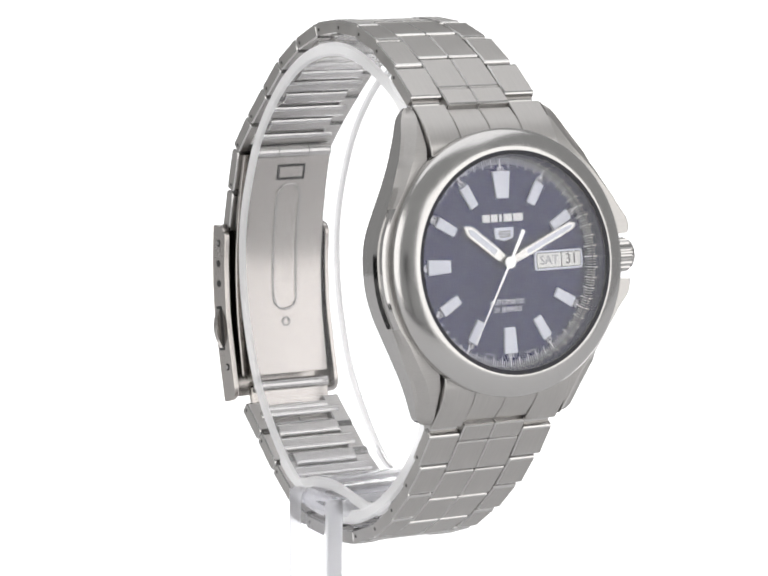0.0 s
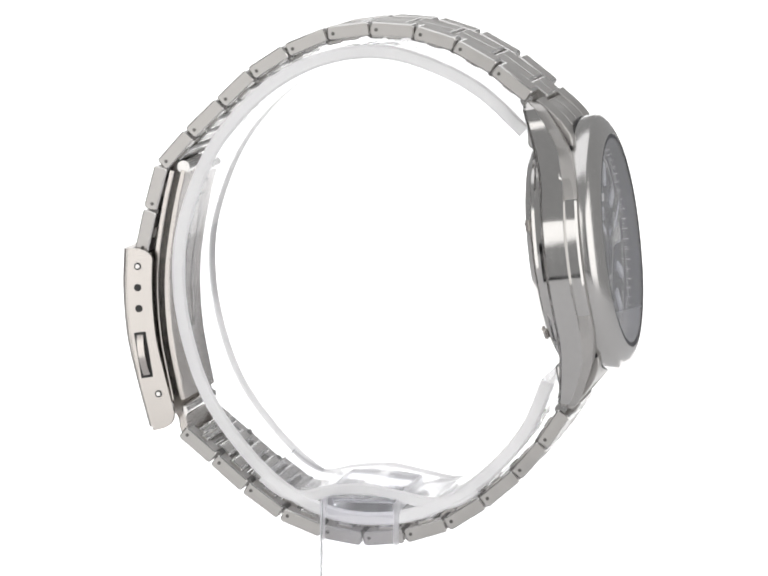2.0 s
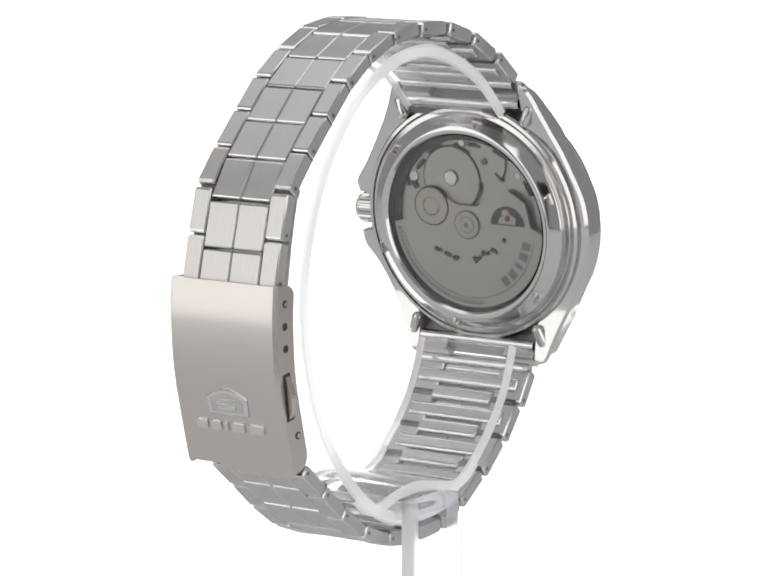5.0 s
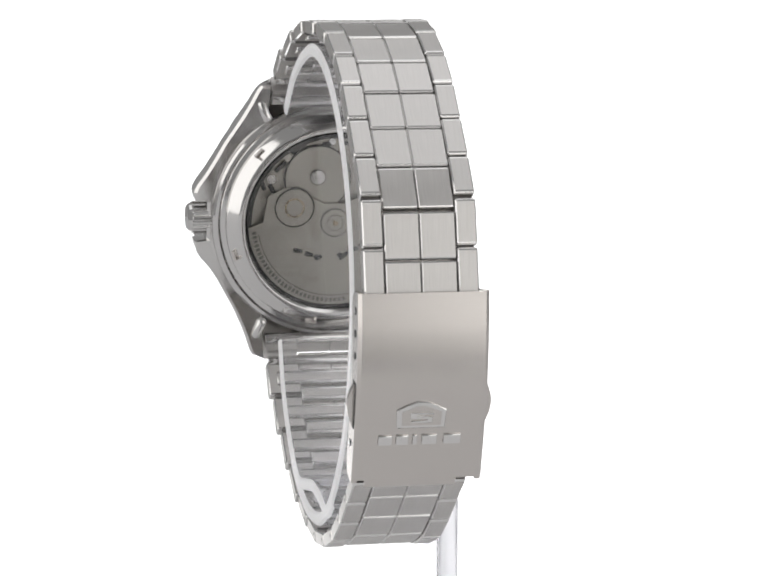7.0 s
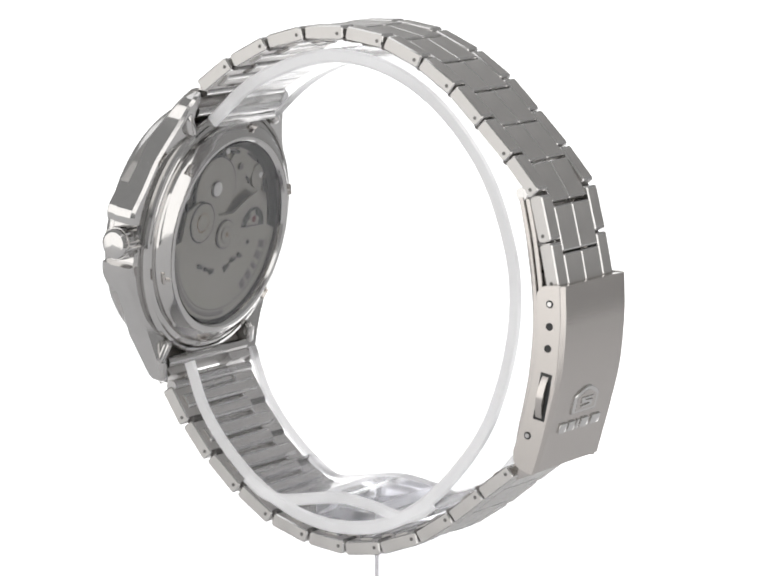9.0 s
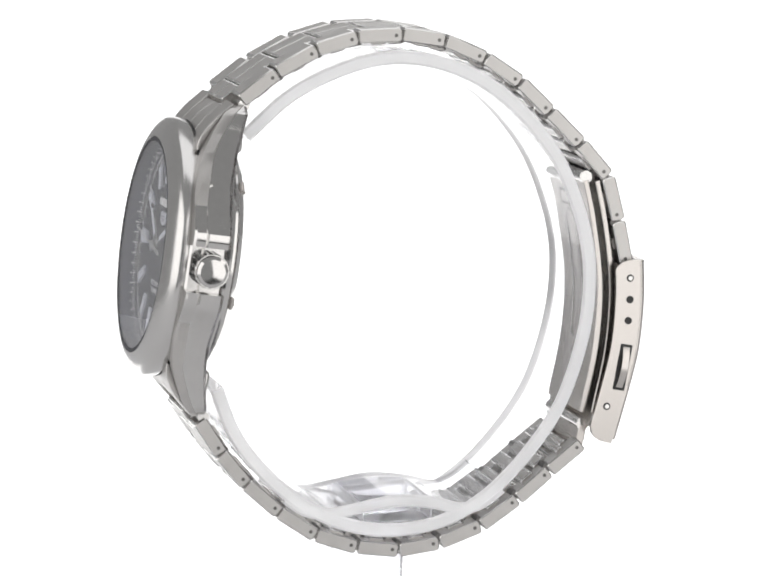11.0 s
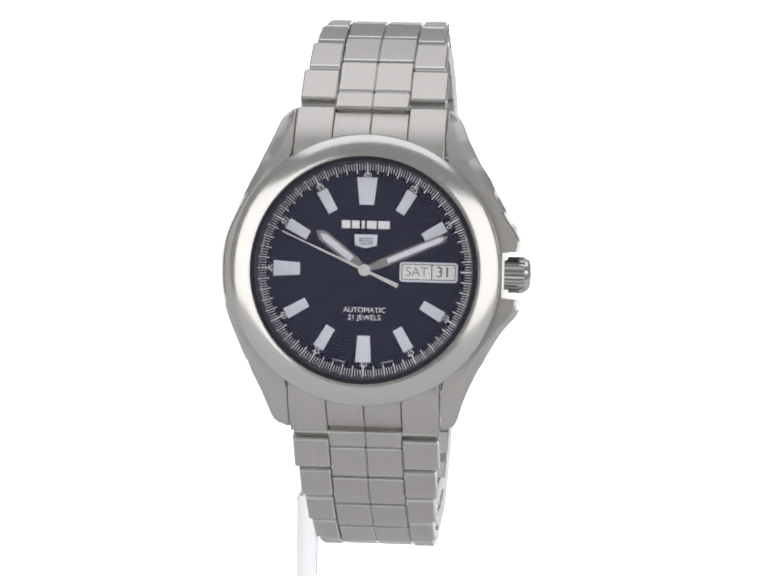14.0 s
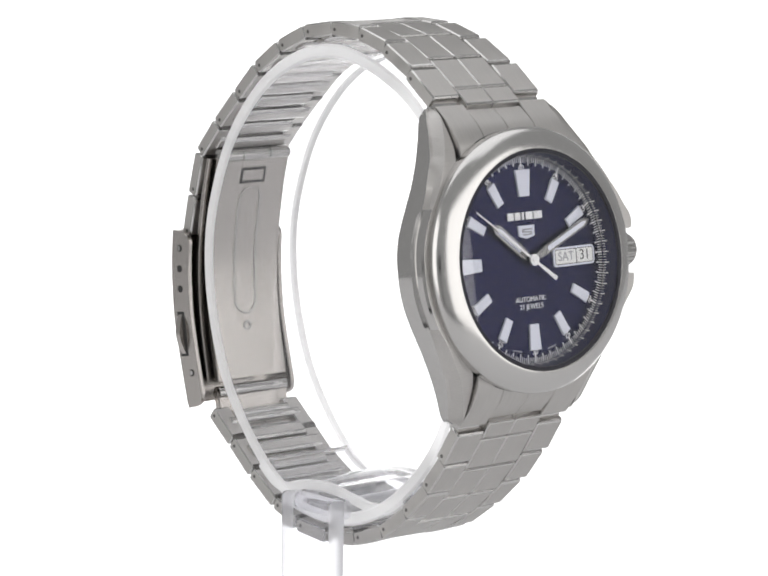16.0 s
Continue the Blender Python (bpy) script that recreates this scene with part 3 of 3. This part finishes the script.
def build_bracelet(watch):
    for pins, from_lug, away in ((TOP_PINS, True, 1), (LOW_PINS, False, -1)):
        n = len(pins) - 1
        for i in range(n):
            m, length = link_pose(pins[i], pins[i + 1])
            own = m
            k = i if from_lug else n - 1 - i
            hw = [10.1, 9.55, 9.05, 8.6, 8.2][k] if k < 5 else 8.0
            for side in (-1, 1):
                bm = bmesh.new()
                link_body(bm, hw - MID - 0.08, length - 0.22, 2.05, 0.45, 0.18, 3)
                outer = part("outer_link", bm, [brushed, link_edge], watch, "", mm(m @ Matrix.Translation((side * (hw + MID + 0.08) / 2, 0, 0.18))), sharp=14)
                bm = bmesh.new()   # dark disc on the link's flank, coloured as the shade in a pin hole
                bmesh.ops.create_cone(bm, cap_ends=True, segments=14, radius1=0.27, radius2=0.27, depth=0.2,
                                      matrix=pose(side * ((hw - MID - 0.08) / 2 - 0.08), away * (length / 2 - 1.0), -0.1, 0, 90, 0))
                part("pin_hole_shade", bm, gap_and_mark_dark, outer)
            if from_lug and i == n - 1:
                lo, hi = i + SHIFT, i + 1.0
            elif not from_lug and i == 0:
                lo, hi = i + 0.15, i + 1 - SHIFT
            else:
                lo, hi = i + away * SHIFT, i + 1 + away * SHIFT
            m, length = link_pose(along(pins, lo), along(pins, hi))
            for side in (-1, 1):
                bm = bmesh.new()
                link_body(bm, MID - 0.07, length - 0.2, 1.15, 0.26, 0.16, 2)
                part("centre_link", bm, [brushed, link_edge], watch, "", mm(m @ Matrix.Translation((side * MID / 2, 0, 0.625))), sharp=14)
            for seat, wide, shift in ((m, 2 * MID + 0.4, away * 0.2), (own, 2 * hw - 2.6, 0.0)):   # rounded bars on the inside that join the blocks of a row
                bm = bmesh.new()
                link_body(bm, wide, length * 0.4, 1.5, 0.6, 0.15, 4)
                part("inner_bar", bm, [brushed, link_edge], watch, "", mm(seat @ Matrix.Translation((0, shift * length, -0.5))), sharp=14)
            bm = bmesh.new()   # pin sleeve between the rows; past the lug, coloured for the gap's shade
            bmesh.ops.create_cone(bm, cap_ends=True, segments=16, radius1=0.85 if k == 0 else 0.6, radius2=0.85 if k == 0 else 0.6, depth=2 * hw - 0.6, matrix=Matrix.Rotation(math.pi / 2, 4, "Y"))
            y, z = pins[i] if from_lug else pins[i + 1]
            part("link_pin", bm, polished if k == 0 else gap_and_mark_dark, watch, "", mm(Matrix.Translation((0, y * 0.985, z * 0.985))))
    # solid end links between the lugs
    for sign, pins in ((1, TOP_PINS[:2]), (-1, LOW_PINS[::-1][:2])):
        inv = CASE.inverted()
        pin = inv @ Vector((0, *pins[0]))
        nxt = inv @ Vector((0, *pins[1]))
        tip = pin.lerp(nxt, SHIFT)
        rise = 1.15
        base = [(sign * 14.5, -0.5), (sign * 16.5, -0.75), (sign * 19.0, -2.2), (pin.y - sign * 0.25, pin.z + rise + 0.12)]
        mid = base[:3] + [(pin.y - sign * 1.0, pin.z + rise + 0.5)]
        for x0, x1, path in ((-10.1, -MID - 0.05, base), (-MID + 0.03, -0.04, mid), (0.04, MID - 0.03, mid), (MID + 0.05, 10.1, base)):
            bm = bmesh.new()
            line = glide(path, 5)
            ribbon(bm, line, x0, x1, *((0.0, 2.6) if sign < 0 else (2.6, 0.0)), 0.12)
            part("end_link", bm, brushed, watch, "", CASE_M)
        m, length = link_pose(tuple(np.array(pins[0]) * 1.24 - np.array(pins[1]) * 0.24), along(pins, SHIFT))
        if sign < 0:
            m = m @ Matrix.Rotation(math.pi, 4, "X")
        for side in (-1, 1):
            bm = bmesh.new()
            link_body(bm, MID - 0.07, length - 0.1, 1.7, 0.26, 0.16, 2)
            part("centre_link", bm, [brushed, link_edge], watch, "", mm(m @ Matrix.Translation((side * MID / 2, 0, 0.35))), sharp=14)
        bm = bmesh.new()
        bmesh.ops.create_cone(bm, cap_ends=True, segments=20, radius1=0.9, radius2=0.9, depth=20.0, matrix=Matrix.Rotation(math.pi / 2, 4, "Y"))
        part("spring_bar", bm, polished, watch, "", CASE_M @ mm(Matrix.Translation((0, sign * 18.6, -5.6))))


COVER = [(34.1, 2.1), (34.25, -3.8), (33.7, -10.6), (32.4, -16.4), (30.2, -24.4)]
BLADE = [(25.7, 13.6), (27.1, 7.0), (28.2, -2.0), (27.7, -11.0), (25.8, -20.5)]


def build_clasp(watch):
    fine = glide(COVER, 24)

    def deep(t):   # reach of the side walls, rounded off at both ends
        d = min(t, 1 - t) * 27.0
        return 2.0 - 1.9 * (1 - math.sqrt(max(1 - (1 - min(d / 1.9, 1)) ** 2, 0)))
    bm = bmesh.new()
    ribbon(bm, fine, -9.15, 9.15, 1.1, 0.0, 0.5)
    cover = part("clasp_cover", bm, satin, watch, "curved brushed steel folding clasp cover")
    for side in (-1, 1):
        bm = bmesh.new()
        ribbon(bm, [(q[0] - 2.45, q[1]) for q in fine], side * 9.12 - (0.8 if side > 0 else 0), side * 9.12 + (0.8 if side < 0 else 0), deep, 1.85, 0.1)
        part("side_wall", bm, satin, cover)
        for y, z, r in ((31.9, -0.5, 0.42), (31.9, -3.65, 0.55), (31.7, -6.75, 0.55), (28.7, -19.3, 0.42)):
            # solid dark plug, coloured as the shade inside the hole
            bm = bmesh.new()
            bmesh.ops.create_cone(bm, cap_ends=True, segments=20, radius1=0.55, radius2=0.55, depth=0.5, matrix=pose(side * 8.92, y, z, 0, 90, 0))
            hole = part("adjusting_hole_shade", bm, recess_shade, cover)
            if r < 0.5:
                bm = bmesh.new()
                bmesh.ops.create_cone(bm, cap_ends=True, segments=20, radius1=r, radius2=r * 0.8, depth=0.6, matrix=pose(side * 8.97, y, z, 0, 90 * side, 0))
                part("pin_end", bm, polished, hole)
        seat = pose(side * 9.0, 31.0, -13.6, -10, 0, 0)
        # dark block round the button, coloured as the shade of its slot
        bm = bmesh.new()
        block(bm, 0.34, 1.9, 6.9, seat, 0.14, 2)
        part("pusher_slot_shade", bm, recess_shade, cover)
        bm = bmesh.new()
        arc = [(side * 1.1 * (1 - (z / 3.4) ** 2), z) for z in np.linspace(-3.0, 3.0, 13)]
        prism(bm, arc + [(-side * 0.3, 3.0), (-side * 0.3, -3.0)], -0.5, 0.5, 0.0)
        bmesh.ops.transform(bm, matrix=seat @ Matrix.Rotation(math.pi / 2, 4, "X"), verts=bm.verts)
        part("pusher", bm, satin, cover, "narrow bowed release button")
    # inner folding blade with its stamped groove
    blade_line = glide(BLADE, 8)[::-1]
    bm = bmesh.new()
    ribbon(bm, blade_line, -6.6, 6.6, 0.45, 0.45, 0.15)
    blade = part("folding_blade", bm, satin, watch, "curved steel inner blade of the clasp")
    bm = bmesh.new()
    ribbon(bm, [(q[0] + 1.5, q[1]) for q in blade_line], -7.4, 7.4, 0.4, 0.4, 0.12)
    part("outer_blade", bm, satin, watch)

    def on_blade(z):
        zs, ys = [q[1] for q in blade_line], [q[0] for q in blade_line]
        return float(np.interp(z, zs, ys)) - 0.47
    loop = []
    for k in range(13):
        a = math.pi * k / 12
        loop.append((2.0 * math.cos(a), 7.0 + 2.0 * math.sin(a)))
    for z in np.linspace(6, -8, 8):
        loop.append((-2.0, float(z)))
    for k in range(13):
        a = math.pi + math.pi * k / 12
        loop.append((2.0 * math.cos(a), -8.7 + 2.0 * math.sin(a)))
    for z in np.linspace(-8, 6, 8):
        loop.append((2.0, float(z)))
    cu = bpy.data.curves.new("groove", "CURVE")
    cu.dimensions, cu.bevel_depth, cu.bevel_resolution = "3D", 0.2 * MM, 2
    sp = cu.splines.new("POLY")
    sp.points.add(len(loop) - 1)
    for p, (x, z) in zip(sp.points, loop):
        p.co = (x * MM, on_blade(z) * MM, z * MM, 1)
    sp.use_cyclic_u = True
    tmp = bpy.data.objects.new("groove", cu)
    me = bpy.data.meshes.new_from_object(tmp)
    bpy.data.objects.remove(tmp)
    me.materials.clear()
    me.materials.append(polished)
    tagged(new("stamped_groove", me), "rounded raised groove").parent = blade
    bm = bmesh.new()
    lathe(bm, [(0.75, -0.08), (0.75, 0.12), (0.45, 0.12), (0.45, -0.08)], 24)
    part("stamped_ring", bm, polished, blade, "", mm(pose(0, on_blade(-12.6), -12.6, 90, 0, 0)))
    # dark block round the tongue, coloured as the shade in the slot
    bm = bmesh.new()
    block(bm, 4.9, 0.3, 2.6, pose(0, on_blade(10.9) + 0.06, 10.9, 12, 0, 0), 0.1, 1)
    slot = part("slot", bm, recess_shade, blade)
    bm = bmesh.new()
    block(bm, 4.1, 0.3, 1.8, pose(0, on_blade(10.9) + 0.02, 10.9, 12, 0, 0), 0.1, 1)
    part("tongue", bm, satin, slot)
    for x, w in ((-4.6, 3.8), (0, 5.0), (4.6, 3.8)):
        bm = bmesh.new()
        bmesh.ops.create_cone(bm, cap_ends=True, segments=18, radius1=0.95, radius2=0.95, depth=w, matrix=pose(x, BLADE[0][0], BLADE[0][1] + 0.5, 0, 90, 0))
        part("hinge_knuckle", bm, polished, blade)
    bm = bmesh.new()
    bmesh.ops.create_cone(bm, cap_ends=True, segments=18, radius1=0.95, radius2=0.95, depth=13.0, matrix=pose(0, 25.9, -22.3, 0, 90, 0))
    part("hinge_pin", bm, polished, blade)
    bm = bmesh.new()
    ribbon(bm, [(25.1, -26.2), (25.6, -24.6), (26.0, -22.4)], -6.6, 6.6, 0.6, 0.6, 0.2)
    part("hinge_plate", bm, satin, blade)
    # raised emblem and name blocks on the cover
    at = mm(pose(0, 32.72, -15.2, 90 + 13, 0, 180))
    bm = bmesh.new()
    ring_out = [(-3.4, -1.7), (-3.5, 1.0), (-2.2, 1.6), (-0.7, 2.25), (0.7, 2.25), (2.2, 1.6), (3.5, 1.0), (3.4, -1.7)]
    prism(bm, ring_out, -0.05, 0.3, 0.16)
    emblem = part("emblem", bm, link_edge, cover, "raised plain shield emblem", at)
    bm = bmesh.new()
    prism(bm, [(x * 0.8, y * 0.72) for x, y in ring_out], 0.303, 0.33)
    part("emblem_field", bm, satin, emblem)
    bm = bmesh.new()
    prism(bm, [(-1.6, 0.7), (-1.6, -0.2), (0.9, -0.2), (0.9, -0.5), (-1.6, -0.5), (-1.3, -0.9), (1.5, -0.8), (1.5, 0.15), (-0.9, 0.15), (-0.9, 0.4), (1.7, 0.4), (1.7, 0.7)],
          0.33, 0.5, 0.08)
    part("emblem_mark", bm, link_edge, emblem)
    at = mm(pose(0, 31.85, -18.55, 90 + 15.3, 0, 180))
    for x, w in ((-4.9, 2.0), (-2.5, 1.8), (-0.75, 0.7), (1.3, 2.2), (4.5, 2.5)):
        bm = bmesh.new()
        block(bm, w, 1.5, 0.5, Matrix.Translation((x, 0, 0.05)), 0.2, 2)
        part("name_block", bm, link_edge, cover, "", at)


def build_watch():
    watch = new("wristwatch")
    second = build_head(watch)
    build_bracelet(watch)
    build_clasp(watch)
    tagged(watch, "steel wristwatch with navy dial and link bracelet on a clear stand", "wristwatch")
    return watch, second


# ---- the clear display stand ----
RING = [(-25.6, 21.6), (-19.5, 27.0), (-13.0, 30.4), (-6.0, 32.4), (0.5, 32.3), (6.8, 30.5), (12.5, 27.2), (17.3, 22.8), (21.5, 17.2), (24.5, 10.5), (26.4, 3.0),
        (26.4, -5.0), (24.7, -13.0), (21.8, -20.2), (17.2, -26.6), (12.0, -31.8), (6.5, -35.2), (0.8, -36.8), (-5.5, -36.9), (-11.5, -35.4), (-17.5, -32.2), (-23.0, -27.3),
        (-27.2, -21.6), (-29.8, -15.0)]


def build_stand():
    stand = new("display_stand")
    bm = bmesh.new()
    ribbon(bm, glide(RING, 5)[::-1], -8.4, 8.6, 0.35, 1.65, 0.35, (1, 2, 3, 5, 6, 7))
    o = part("cuff", bm, [acrylic, frosted], stand, "open clear acrylic cuff inside the bracelet")
    o.visible_shadow = False
    bm = bmesh.new()
    ribbon(bm, glide([(-18.9, -30.9), (-16.0, -32.8), (-12.6, -33.4), (-8.0, -32.7), (-2.5, -31.9), (3.0, -32.5), (7.2, -33.5), (10.2, -32.8), (13.0, -30.8)], 5), -8.3, 8.5, 1.1, 0.7, 0.3, (1, 2, 3, 5, 6, 7))
    o = part("saddle", bm, [acrylic, frosted], stand, "curved clear acrylic saddle")
    o.visible_shadow = False
    bm = bmesh.new()
    block(bm, 3.1, 11.4, 43.1, Matrix.Translation((-10.9, -2.3, -54.45)), 0.7, 3)
    block(bm, 17.0, 11.0, 2.9, Matrix.Translation((-1.2, -2.3, -34.5)), 0.9, 3)
    for f in bm.faces:
        f.normal_update()
        f.material_index = 1 if abs(f.normal.y) > 0.3 else 0
    o = part("post", bm, [post_acrylic, cut_edge], stand, "flat clear acrylic post with a bent top")
    o.visible_shadow = False
    return tagged(stand, "clear acrylic C-shaped watch display stand on a white table", "display stand")


WATCH, SECOND = build_watch()
STAND = build_stand()

# the turntable: 23.163 degrees a second, its axis a little off the watch, with a slight sway (seconds, mm to the right)
TURN = 23.163
SWAY = [(0, 0.05), (1.5, -0.13), (2.5, -0.45), (3.5, -0.45), (4.2, -0.07), (6.5, 1.0), (7, 0.45), (8, -0.14), (10.5, -0.06), (11, -0.08), (12.5, 0.02),
        (13, 0.1), (14, -0.3), (15.5, -0.04), (16, 0.4)]


def motions():
    lt, lx = zip(*SWAY)
    rows = []
    for k in range(33):
        t = k / 2
        a, u = radians(TURN * (t - 14.2)), (t - 8) / 8
        turn = TURN * (t - 14.2) - 0.584 + 0.472 * math.cos(a) + 0.427 * math.sin(a) - 0.072 * u - 0.544 * u * u
        axis = (5.002 - 0.824 * u - 4.577 * u * u + float(np.interp(t, lt, lx)), 5.533, 71.114 - 0.104 * u + 0.244 * u * u)
        rows.append((t, mm(Matrix.Translation(axis)) @ pose(0, 0, 0, -0.497) @ pose(0, 0, 0, 0, 0, turn) @ pose(0, 0, 0, 0, 0.142, 0) @ mm(Matrix.Translation((3.263, 2.188, 0.1)))))
    walk(WATCH, rows)
    walk(STAND, rows)
    walk(SECOND, [(t, HEAD_SEAT @ mm(pose(0, 0, 1.2 * HEAD, 0, 0, -6.0 * (SEC_0 + t)))) for t in range(17)])


motions()
